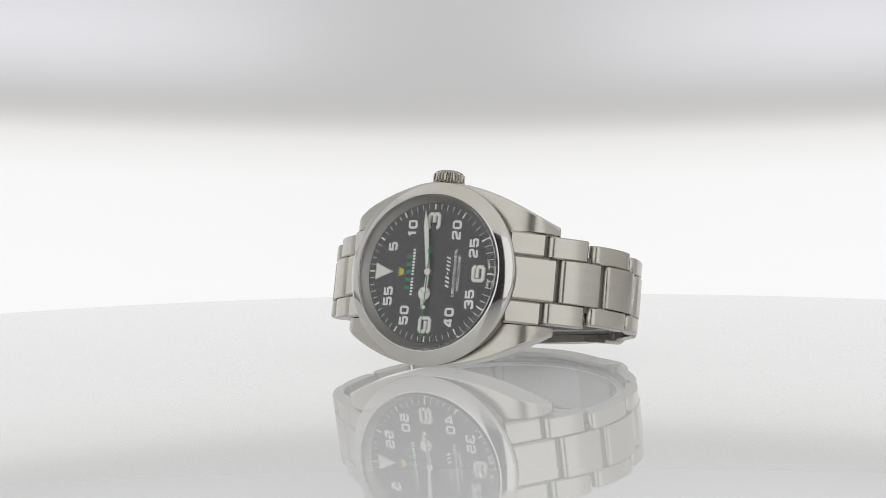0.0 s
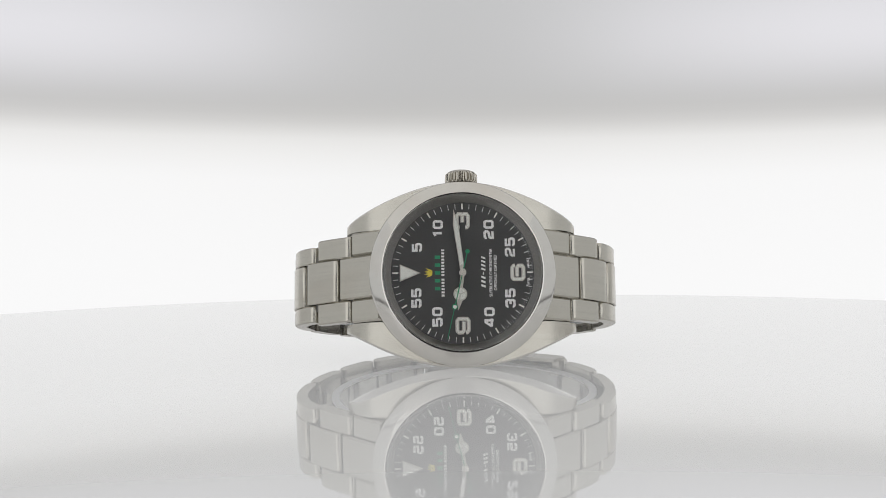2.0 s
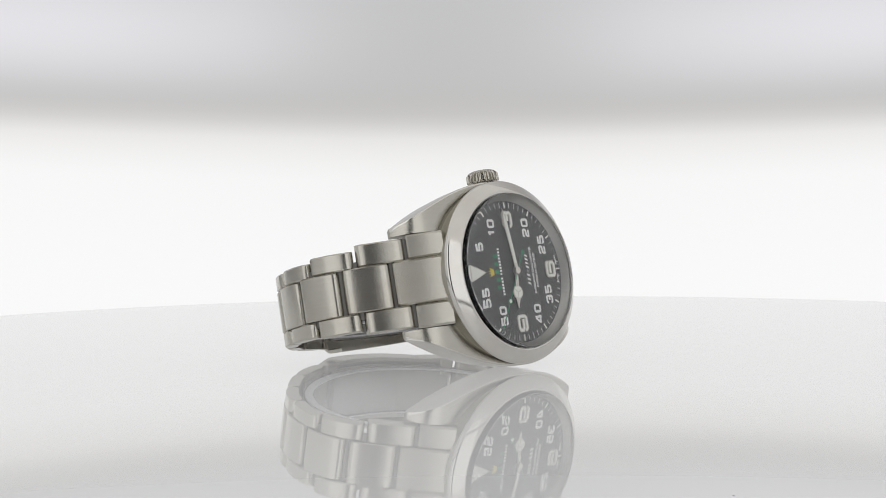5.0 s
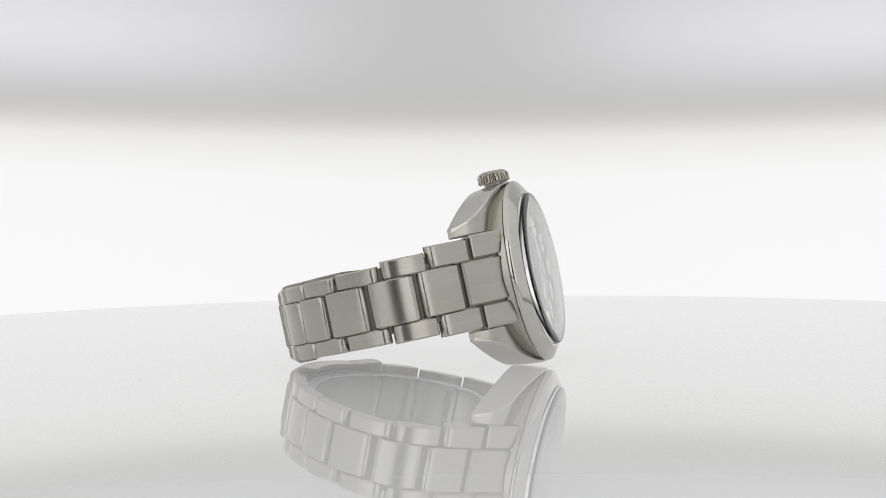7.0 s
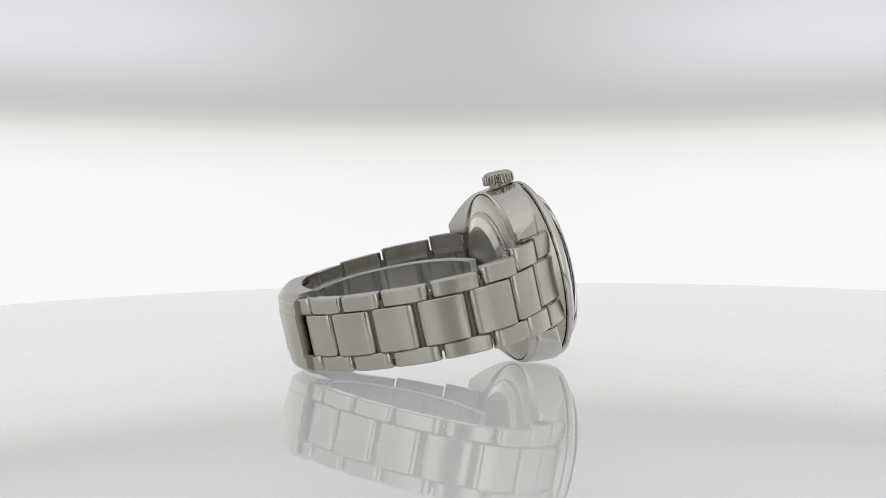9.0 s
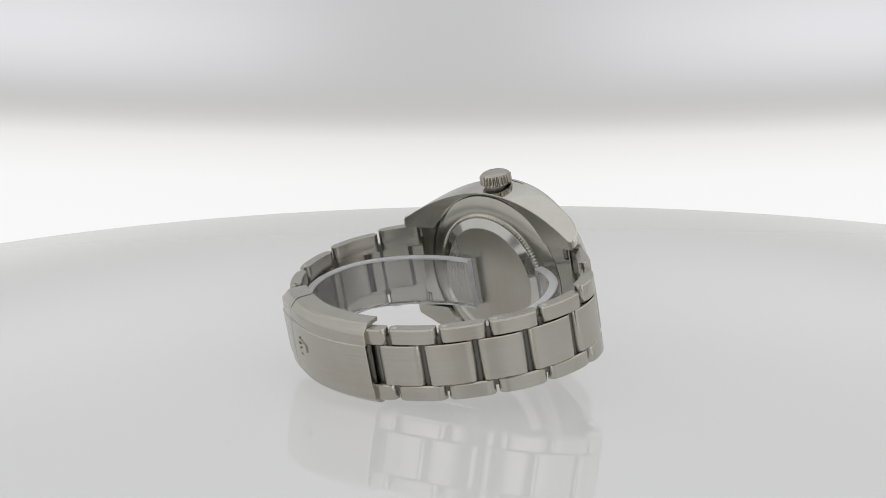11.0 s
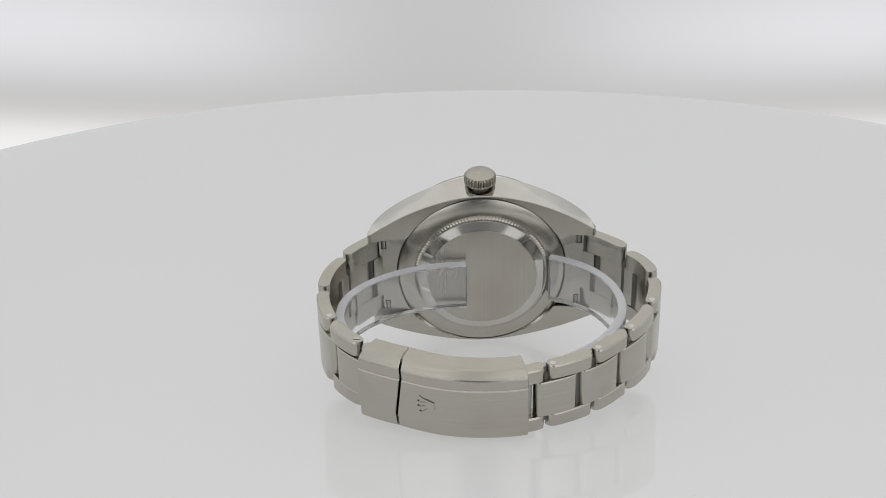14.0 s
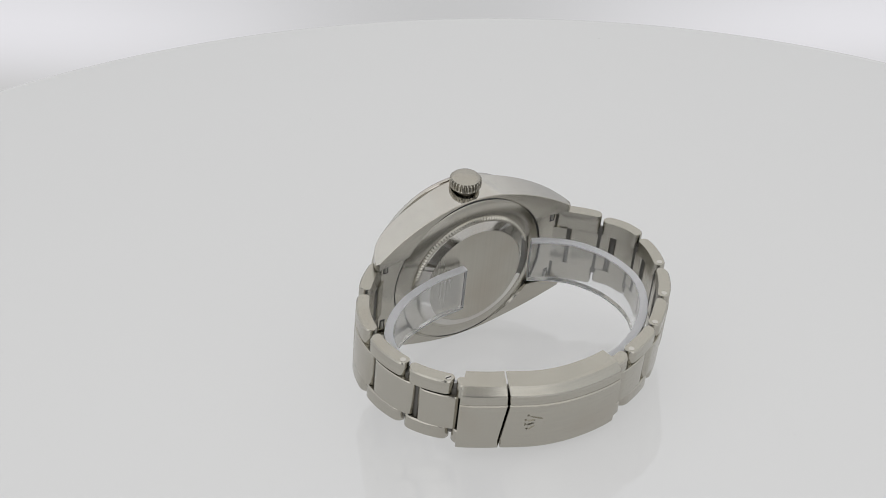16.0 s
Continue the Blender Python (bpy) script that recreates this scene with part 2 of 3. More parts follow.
def tent():
    """The white light tent that closes the set: unseen, added to light the watch and shape its reflections."""
    for name, mat, (x0, x1, y0, y1, z0, z1), label in (
            ("wall_west", tent_mat, (-0.90, -0.88, -0.9, 0.9, -0.02, 0.9), "unseen glowing tent cloth"),
            ("wall_east", tent_mat, (0.88, 0.90, -0.9, 0.9, -0.02, 0.9), "unseen glowing tent cloth"),
            ("wall_north", tent_mat, (-0.88, 0.88, 0.88, 0.90, -0.02, 0.9), "unseen glowing tent cloth"),
            ("wall_south", front_mat, (-0.88, -0.16, -0.90, -0.88, -0.02, 0.9), "unseen glowing tent cloth beside the camera slot"),
            ("wall_south", front_mat, (0.16, 0.88, -0.90, -0.88, -0.02, 0.9), "unseen glowing tent cloth beside the camera slot"),
            ("wall_rear", dark_cloth, (-0.5, 0.5, -1.02, -1.0, -0.4, 0.9), "unseen dark grey cloth that darkens reflections in the steel"),
            ("ceiling", roof_mat, (-0.88, 0.88, -0.88, 0.88, 0.88, 0.90), "unseen glowing white roof sheet"),
            ("skirt_west", grey_cloth, (-0.90, -0.88, -0.9, 0.9, -0.4, -0.02), "unseen light grey skirt added below the tent wall"),
            ("skirt_east", grey_cloth, (0.88, 0.90, -0.9, 0.9, -0.4, -0.02), "unseen light grey skirt added below the tent wall"),
            ("skirt_north", grey_cloth, (-0.88, 0.88, 0.88, 0.90, -0.4, -0.02), "unseen light grey skirt added below the tent wall"),
            ("skirt_south", grey_cloth, (-0.88, 0.88, -0.90, -0.88, -0.4, -0.02), "unseen light grey skirt added below the tent wall"),
            ("floor", floor_mat, (-0.9, 0.9, -0.9, 0.9, -0.42, -0.40), "plain grey studio floor")):
        bm = bmesh.new()
        slab(bm, [(x0 * 1e3, y0 * 1e3), (x1 * 1e3, y0 * 1e3), (x1 * 1e3, y1 * 1e3), (x0 * 1e3, y1 * 1e3)], z0 * 1e3, z1 * 1e3)
        tagged(part(name, bm, mat), label, name.split("_")[0], kind="structure")


disc_thing = turntable()
back_thing = backdrop()
tent()

# ---------------------------------------------------------------- the watch
# Its own space: x to three o'clock, y to twelve, z out of the dial, whose face is z = 0.
WATCH = Matrix(((0.1012, -0.8829, -0.4585, -0.00873), (0.1745, 0.4695, -0.8655, -0.01128), (0.9794, 0.0075, 0.2016, 0.02076), (0, 0, 0, 1)))
watch = tagged(new("wrist_watch"), "steel wrist watch with black dial lying on its side", "watch")
watch.matrix_world = WATCH


def outline_x(y):
    """Half width of the case at y."""
    return 20.1 - 0.0148 * y * y + 2.4e-6 * y ** 4


def smooth(a, b, v):
    u = min(max((v - a) / (b - a), 0), 1)
    return u * u * (3 - 2 * u)


class Curve:
    """Heights along y: a smooth curve through (y, z)."""

    def __init__(self, points):
        self.p = spline(points, 8)

    def at_y(self, y):
        for a, b in zip(self.p, self.p[1:]):
            if y <= b.x:
                break
        return a.y + (b.y - a.y) * min(max((y - a.x) / (b.x - a.x), 0), 1)


LUG_TOP = Curve(((0, -0.9), (6, -1.4), (12, -2.4), (17, -3.3), (20.5, -4.4), (22.8, -5.9), (24.2, -7.8), (25.2, -9.6)))


def case():
    bm = bmesh.new()
    for sx in (1, -1):
        rings = []
        n = 75
        for k in range(n):
            y = -25.0 + 50.0 * k / (n - 1)
            a = abs(y)
            xo = outline_x(y)
            zt = LUG_TOP.at_y(a)
            zb = -8.6 - 2.4 * (a / 25) ** 2.2
            tuck = 0.75 - 0.35 * smooth(8, 22, a)
            xi = 10.0
            bore = max(9.7, math.sqrt(max(18.97 ** 2 - y * y, 0)))
            ch = 0.35
            end = 0.5 * max(0, (a - 24.3) / 0.7) ** 2
            sec = [(xi, zt - end), (xo - ch - end, zt - end), (xo - ch * 0.3, zt - ch * 0.3 - end), (xo, zt - ch - end), (xo - tuck * 0.25, (zt + zb) / 2), (xo - tuck, zb + 0.15 + end), (xo - tuck - 0.15, zb + end), (min(bore, xo - tuck - 0.2), zb + end), (xi, (zt + zb) / 2)]
            rings.append([bm.verts.new((sx * x * MM, y * MM, z * MM)) for x, z in sec])
        m = len(rings[0])
        for a, b in zip(rings, rings[1:]):
            for j in range(m):
                f = bm.faces.new((a[j], a[(j + 1) % m], b[(j + 1) % m], b[j]))
                f.material_index = 1 if j in (1, 2, 3, 4) else 0
        bm.faces.new(rings[0])
        bm.faces.new(rings[-1][::-1])
    body = part("case", bm, [brushed_case, polished], watch, "steel case with brushed lugs and polished flanks")
    bm = bmesh.new()
    lathe(bm, [(19.3, -0.9), (19.2, -8.5), (16, -8.7), (16, -0.9)], 128)
    part("case_middle", bm, brushed_back, body)
    return body


brushed_case = steel("brushed_case", STEEL, 0.26, (3000, 30, 30), 0.0, 0.006, streak=0.03)
case_part = case()

bm = bmesh.new()
lathe(bm, [(19.6, -0.75), (19.9, -0.5), (19.92, 0.1), (19.75, 0.42), (19.5, 0.62), (18.5, 1.27), (17.4, 1.92), (17.1, 2.03), (16.9, 1.98), (16.85, 1.8), (16.85, -0.6)], 160)
part("bezel", bm, polished, watch, "smooth polished steel bezel", 40)
bm = bmesh.new()
lathe(bm, [(16.9, 1.6), (16.5, 1.6), (15.2, 0.03), (15.2, -0.4), (16.9, -0.4)], 160)
part("inner_ring", bm, dark_steel, watch, "brushed steel ring round the dial")
bm = bmesh.new()
lathe(bm, [(0.001, 3.1), (14, 3.1), (16.2, 3.08), (16.6, 2.95), (16.75, 2.7), (16.75, 1.4), (0.001, 1.4)], 128, close=False)
crystal = part("crystal", bm, crystal_mat, watch, "clear sapphire crystal", 50)
crystal.visible_shadow = False

# dial
bm = bmesh.new()
lathe(bm, [(0.001, 0), (15.95, 0), (15.95, -0.4), (0.001, -0.4)], 128, close=False)
dial = part("dial", bm, dial_mat, watch, "matt black dial")


def tick(minute, r0, r1, w, mat, name, h=0.04):
    a = radians(90 - 6 * minute)
    ux, uy = math.cos(a), math.sin(a)
    bm = bmesh.new()
    slab(bm, [(ux * r + -uy * o, uy * r + ux * o) for r, o in ((r0, -w / 2), (r1, -w / 2), (r1, w / 2), (r0, w / 2))], 0, h)
    return part(name, bm, mat, dial)


for k in range(60):
    if k % 5:
        tick(k, 14.45, 15.55, 0.11, print_mat, "minute_mark")
    else:
        tick(k, 14.35, 15.6, 0.34, lume_mat, "five_minute_mark", 0.12)
STROKES = {
    "0": [[(-.5, .34), (-.34, .5), (.34, .5), (.5, .34), (.5, -.34), (.34, -.5), (-.34, -.5), (-.5, -.34), (-.5, .34)]],
    "1": [[(-.3, .28), (.06, .5), (.12, .5), (.12, -.5)]],
    "2": [[(-.5, .24), (-.5, .36), (-.36, .5), (.36, .5), (.5, .36), (.5, .15), (.36, .02), (-.36, -.1), (-.5, -.24), (-.5, -.5), (.5, -.5)]],
    "3": [[(-.5, .26), (-.5, .36), (-.36, .5), (.36, .5), (.5, .36), (.5, .14), (.4, 0), (.5, -.14), (.5, -.36), (.36, -.5), (-.36, -.5), (-.5, -.36), (-.5, -.26)], [(-.12, 0), (.3, 0)]],
    "4": [[(.28, -.5), (.28, .5), (.02, .5), (-.5, -.14), (-.5, -.26), (.1, -.26)], [(.44, -.26), (.56, -.26)]],
    "5": [[(.5, .5), (-.5, .5), (-.5, .06), (.36, .06), (.5, -.08), (.5, -.36), (.36, -.5), (-.36, -.5), (-.5, -.36), (-.5, -.28)]],
    "6": [[(.5, .26), (.5, .36), (.36, .5), (-.36, .5), (-.5, .36), (-.5, -.36), (-.36, -.5), (.36, -.5), (.5, -.36), (.5, -.06), (.36, .07), (-.3, .07)]],
}
STROKES["9"] = [[(-x, -y) for x, y in line] for line in STROKES["6"]]


def figure(bm, char, cx, cy, w, h, stroke, z0, z1):
    """One square-shouldered figure drawn with strokes of even width, centred on (cx, cy)."""
    for line in STROKES[char]:
        P = [Vector((cx + x * (w - stroke), cy + y * (h - stroke))) for x, y in line]
        loop = (P[0] - P[-1]).length < 1e-6
        if loop:
            P = P[:-1]
        n = len(P)
        sides = []
        for k in range(n):
            a = P[k - 1] if (k or loop) else None
            b = P[(k + 1) % n] if (k < n - 1 or loop) else None
            d0 = (P[k] - a).normalized() if a is not None else None
            d1 = (b - P[k]).normalized() if b is not None else None
            d0, d1 = d0 or d1, d1 or d0
            n0, n1 = Vector((-d0.y, d0.x)), Vector((-d1.y, d1.x))
            m = (n0 + n1).normalized()
            m = m * (stroke / 2 / max(m.dot(n0), 0.5))
            sides.append((P[k] + m, P[k] - m))
        v = [[bm.verts.new((p.x * MM, p.y * MM, z * MM)) for p in s2 for z in (z0, z1)] for s2 in sides]
        for k in range(n if loop else n - 1):
            a, b = v[k], v[(k + 1) % n]
            for i, j in ((1, 3), (3, 2), (2, 0), (0, 1)):
                bm.faces.new((a[i], a[j], b[j], b[i]))
        if not loop:
            bm.faces.new([v[0][i] for i in (0, 1, 3, 2)])
            bm.faces.new([v[-1][i] for i in (0, 1, 3, 2)])


for body, x, y in (("5", 5.8, 10.15), ("10", 9.75, 5.45), ("20", 9.75, -5.9), ("25", 5.75, -10.6), ("35", -5.75, -10.55), ("40", -9.95, -5.85), ("50", -9.85, 5.7), ("55", -5.6, 10.35)):
    bm = bmesh.new()
    for k, char in enumerate(body):
        off = 0 if len(body) == 1 else (-1.17, 1.17)[k]
        if body == "10" and k == 0:
            off = -0.95
        figure(bm, char, x + off, y, 2.0, 2.3, 0.54, 0, 0.05)
    part("minute_numeral", bm, print_mat, dial)
for body, x, y in (("3", 11.75, -0.05), ("6", 0, -12.3), ("9", -11.85, 0.05)):
    bm = bmesh.new()
    figure(bm, body, x, y, 3.9, 3.35, 0.86, 0, 0.24)
    part("hour_numeral_frame", bm, gold_mat, dial, "raised white-gold numeral")
    bm = bmesh.new()
    figure(bm, body, x, y, 3.46, 2.92, 0.42, 0.2, 0.27)
    part("hour_numeral_fill", bm, lume_mat, dial, "pale lume fill")
bm = bmesh.new()
slab(bm, [(-1.95, 14.0), (1.95, 14.0), (0, 9.4)], 0, 0.26)
part("triangle_frame", bm, gold_mat, dial, "raised white-gold triangle")
bm = bmesh.new()
slab(bm, [(-1.6, 13.78), (1.6, 13.78), (0, 9.95)], 0, 0.3)
part("triangle_fill", bm, lume_mat, dial, "pale lume fill")


def blocks(name, n, width, height, y, mat, label, gap=0.25, lean=0.0, x0=0.0):
    """A line of plain blocks that stands for a maker's word."""
    w = (width - gap * (n - 1)) / n
    for k in range(n):
        x = x0 - width / 2 + k * (w + gap)
        bm = bmesh.new()
        slab(bm, [(x, y - height / 2), (x + w, y - height / 2), (x + w + lean, y + height / 2), (x + lean, y + height / 2)], 0, 0.05)
        part(name, bm, mat, dial, label if k == 0 else "")


bm = bmesh.new()
slab(bm, [(-0.55, 6.75), (0.55, 6.75), (0.75, 7.2), (1.05, 8.2), (0.5, 7.6), (0.3, 8.5), (0, 7.65), (-0.3, 8.5), (-0.5, 7.6), (-1.05, 8.2), (-0.75, 7.2)], 0, 0.12)
part("emblem", bm, yellow_mat, dial, "plain yellow fan-shaped mark")
blocks("green_bar", 5, 7.8, 1.2, 5.6, green_mat, "row of plain green bars", 1.0)
blocks("white_bar", 6, 4.0, 0.66, 4.4, print_mat, "row of small plain white bars", 0.28, x0=-3.3)
blocks("white_bar", 9, 6.0, 0.66, 4.4, print_mat, "row of small plain white bars", 0.28, x0=2.3)
blocks("script_bar", 3, 2.4, 0.95, -4.6, print_mat, "slanted plain white bars", 0.45, 0.35, -2.2)
blocks("script_bar", 1, 0.6, 0.16, -4.6, print_mat, "", 0.4, 0.05, -0.2)
blocks("script_bar", 4, 3.0, 0.95, -4.6, print_mat, "slanted plain white bars", 0.45, 0.35, 1.9)
lettering("small_print", "SUPERLATIVE CHRONOMETER", 0.92, 0, -6.25, 0.02, print_mat, dial, wide=0.86, bold=0.015)
lettering("small_print", "OFFICIALLY CERTIFIED", 0.92, 0, -7.3, 0.02, print_mat, dial, wide=0.86, bold=0.015)
for body, deg in (("SWISS", 8.2), ("MADE", -7.6)):
    a = radians(-90 - deg)
    lettering("small_print", body, 0.7, 14.75 * math.cos(a), 14.75 * math.sin(a), 0.02, print_mat, dial, turn=-deg, bold=0.01)


# pointers, built along +y and turned clockwise
def turned(bm, degrees):
    bmesh.ops.rotate(bm, verts=bm.verts, cent=(0, 0, 0), matrix=Matrix.Rotation(radians(-degrees), 3, "Z"))
    return bm


MIN_A, HOUR_A = 82.2, 276.9
bm = bmesh.new()
slab(bm, [(-0.36, -0.4), (0.36, -0.4), (0.5, 1.2), (0.62, 11.0), (0, 14.3), (-0.62, 11.0), (-0.5, 1.2)], 0.85, 1.0)
minute = part("minute_hand", turned(bm, MIN_A), gold_mat, watch, "white-gold minute hand with a pale fill")
bm = bmesh.new()
slab(bm, [(-0.34, 1.7), (0.34, 1.7), (0.45, 10.9), (0, 13.2), (-0.45, 10.9)], 1.0, 1.03)
part("fill", turned(bm, MIN_A), lume_mat, minute)
bm = bmesh.new()
slab(bm, [(-0.42, -0.4), (0.42, -0.4), (0.42, 3.6), (-0.42, 3.6)], 0.55, 0.7)
slab(bm, [(1.55 * math.sin(2 * math.pi * k / 28), 4.9 + 1.55 * math.cos(2 * math.pi * k / 28)) for k in range(28)], 0.55, 0.72)
slab(bm, [(-0.75, 6.0), (0.75, 6.0), (0, 8.6)], 0.55, 0.69)
hour = part("hour_hand", turned(bm, HOUR_A), gold_mat, watch, "white-gold hour hand with a round pale disc")
for k in range(3):
    bm = bmesh.new()
    pts = [(0.12 * math.sin(radians(120 * k + 60)), 4.9 + 0.12 * math.cos(radians(120 * k + 60)))]
    pts += [(1.3 * math.sin(radians(120 * k + 5 + 11 * i)), 4.9 + 1.3 * math.cos(radians(120 * k + 5 + 11 * i))) for i in range(11)]
    slab(bm, pts, 0.72, 0.74)
    part("fill", turned(bm, HOUR_A), lume_mat, hour)
bm = bmesh.new()
slab(bm, [(-0.13, -4.6), (0.13, -4.6), (0.07, 15.2), (-0.07, 15.2)], 1.12, 1.18)
slab(bm, [(0.48 * math.sin(2 * math.pi * k / 24), -4.75 + 0.48 * math.cos(2 * math.pi * k / 24)) for k in range(24)], 1.12, 1.2)
slab(bm, [(0.62 * math.sin(2 * math.pi * k / 24), 8.0 + 0.62 * math.cos(2 * math.pi * k / 24)) for k in range(24)], 1.12, 1.2)
second = part("second_hand", bm, green_mat, watch, "thin green second hand with a round pip")
bm = bmesh.new()
slab(bm, [(0.42 * math.sin(2 * math.pi * k / 24), 8.0 + 0.42 * math.cos(2 * math.pi * k / 24)) for k in range(24)], 1.2, 1.23)
part("pip", bm, lume_mat, second)
bm = bmesh.new()
lathe(bm, [(0.001, 1.32), (0.5, 1.3), (0.75, 1.2), (0.78, 0.4), (0.001, 0.4)], 32, close=False)
part("hub", bm, gold_mat, watch)

# the dial is 30.5 mm across: bring the print and the pointers to that size
for ob in (dial, *dial.children, minute, *minute.children, hour, *hour.children, second, *second.children):
    ob.data.transform(Matrix.Diagonal((0.957, 0.957, 1, 1)))

# case back
bm = bmesh.new()
lathe(bm, [(18.6, -8.2), (18.6, -8.7), (18.4, -8.82), (16.4, -9.5), (15.2, -9.72), (14.6, -9.75), (14.6, -8.2)], 128)
back = part("case_back", bm, satin, watch, "brushed steel case back with a fluted ring")
bm = bmesh.new()
lathe(bm, [(18.95, -8.4), (18.95, -8.66), (18.6, -8.66), (18.6, -8.4)], 128)
part("seam", bm, shadow_gap, back)
bm = bmesh.new()
FL = 130
lathe(bm, [(15.15, -9.6), (15.1, -10.15), (14.7, -10.4), (13.6, -10.5), (13.6, -9.6)], FL * 2, wave=lambda k, j: (-0.34 if k % 2 and j in (1, 2) else 0.0))
part("fluted_ring", bm, satin, back, "finely fluted ring", 20)
bm = bmesh.new()
lathe(bm, [(14.2, -10.3), (14.1, -10.5), (12.15, -11.2), (12.1, -10.4)], 96)
part("polished_ring", bm, polished, back, "polished sloping ring", 20)
bm = bmesh.new()
lathe(bm, [(12.12, -10.4), (12.12, -11.2), (12.0, -11.25), (0.001, -11.25)], 96, close=False)
part("plate", bm, brushed_back, back, "flat brushed round plate")

# crown with its tube
bm = bmesh.new()
NT = 26
lathe(bm, [(0.001, 23.05), (2.2, 23.0), (2.75, 22.8), (3.15, 22.5), (3.5, 22.1), (3.55, 20.6), (3.2, 20.3), (2.6, 20.25), (0.001, 20.25)], NT * 4, (0, 0, -4.15), "x", False,
      lambda k, j: (-0.48 if k % 4 in (0, 1) and j in (4, 5) else 0.0))
crown = part("crown", bm, satin, watch, "fluted steel winding crown", 20)
bm = bmesh.new()
lathe(bm, [(2.3, 19.0), (2.3, 21.3), (0.001, 21.3)], 32, (0, 0, -4.15), "x", False)
part("tube", bm, dark_steel, crown)

# bracelet
SHAPE = ((17.6, -1.2), (20.5, -3.4), (24.5, -6.8), (30.6, -12.0), (35.7, -17.8), (37.4, -24.5), (36.2, -31.5), (32.8, -38.6), (27.2, -44.7), (19.6, -50.5), (8.5, -54.7), (0, -56.0))
TWELVE = Path(SHAPE)
SIX = Path([(-17.4, -1.2), (-20.2, -3.3), (-24.0, -6.7), (-29.4, -11.7), (-33.6, -17.8), (-35.4, -24.5), (-35.1, -31.5), (-32.5, -38.6), (-27.6, -44.7), (-20.0, -50.5), (-8.5, -54.7), (0, -56)])


def between(rows, v):
    """Straight steps through rows of (v, value)."""
    for (a, x), (b, y) in zip(rows, rows[1:]):
        if v <= b:
            break
    return x + (y - x) * min(max((v - a) / (b - a), 0), 1)


WIDTH = ((0, 9.95), (6, 9.85), (10, 9.75), (18, 8.95), (27, 8.25), (38, 7.75), (90, 7.75))
DRIFT = {1: ((0, 0), (10, -0.05), (18, -0.2), (38, -0.65), (60, -0.85), (90, -0.9)),
         -1: ((0, 0), (18, 0.1), (30, 0.2), (44, -0.1), (60, -0.8), (90, -0.8))}


def half_width(s, sign):
    return between(WIDTH, s) + (0.35 * smooth(18, 30, s) if sign < 0 else 0)


def bracelet_side(path, sign, centre, outer, stop, centre_stop):
    """One half of the bracelet: end link, then centre and outer links between the given joints."""
    total = path.s[-1]
    gap = 0.5
    bm = bmesh.new()
    bar_along(bm, path, 0.3, outer[0] - gap / 2, -9.85, -4.75, 3.0, sign, 0, 0.0, 0.3)
    bar_along(bm, path, 0.3, outer[0] - gap / 2, 4.75, 9.85, 3.0, sign, 0, 0.0, 0.3)
    bar_along(bm, path, 0.3, centre[0] - gap / 2, -4.7, 4.7, 3.0, sign, 0.12, 0.0, 0.4)
    part("end_link", bm, brushed, watch, "brushed steel end link between the lugs")
    row = list(centre) + [centre_stop]
    for a, b in zip(row, row[1:]):
        w = 4.7 - 0.5 * a / total
        bm = bmesh.new()
        dx = between(DRIFT[sign], (a + b) / 2)
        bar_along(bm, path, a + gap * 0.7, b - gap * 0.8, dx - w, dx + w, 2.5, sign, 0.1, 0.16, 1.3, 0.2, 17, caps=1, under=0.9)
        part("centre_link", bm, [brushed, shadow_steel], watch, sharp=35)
    row = list(outer) + [stop]
    for a, b in zip(row, row[1:]):
        for sx in (1, -1):
            w0, w1, dx = 4.75 - 0.5 * a / total, half_width((a + b) / 2, sign), between(DRIFT[sign], (a + b) / 2)
            bm = bmesh.new()
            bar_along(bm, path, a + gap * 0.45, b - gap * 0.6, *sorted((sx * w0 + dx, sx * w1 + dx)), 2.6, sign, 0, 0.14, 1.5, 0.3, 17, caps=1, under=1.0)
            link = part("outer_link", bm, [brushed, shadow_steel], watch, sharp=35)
            mid = path.at(b - 1.6)
            n = mid[1] * sign
            q = mid[0] - n * 1.25
            if sx > 0 and b > total * 0.45:
                bm = bmesh.new()
                lathe(bm, [(0.001, 0.06), (0.62, 0.05), (0.7, -0.3), (0.001, -0.3)], 20, (w1 + dx, q.x, q.y), "x", False)
                part("pin", bm, polished, link, "small steel pin head")
                if sign < 0 and b > total * 0.6:
                    bm = bmesh.new()
                    slab(bm, [(w1 + dx - 0.2, q.x - 0.6), (w1 + dx + 0.08, q.x - 0.6), (w1 + dx + 0.08, q.x + 0.6), (w1 + dx - 0.2, q.x + 0.6)], q.y - 0.13, q.y + 0.13)
                    part("screw_slot", bm, shadow_gap, link, "dark bar as the shaded screw slot")
    # the short bars between centre links, coloured dark to deepen the shade in the gaps
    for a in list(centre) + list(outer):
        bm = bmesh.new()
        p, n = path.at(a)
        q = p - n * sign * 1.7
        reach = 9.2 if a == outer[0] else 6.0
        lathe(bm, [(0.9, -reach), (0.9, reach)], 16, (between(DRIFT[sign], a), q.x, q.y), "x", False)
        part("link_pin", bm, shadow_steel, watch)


# joints by their way along each half: centre links, outer links
bracelet_side(TWELVE, 1, [12.0, 23.0, 34.1, 45.0, 55.4, 66.4], [8.5, 19.5, 30.4, 41.4, 52.4, 62.6, 73.6], 80.5, 76.6)
bracelet_side(SIX, -1, [11.3, 22.4, 34.5, 46.3], [8.4, 18.8, 31.8, 43.6, 54.2], 58.5, 56.2)

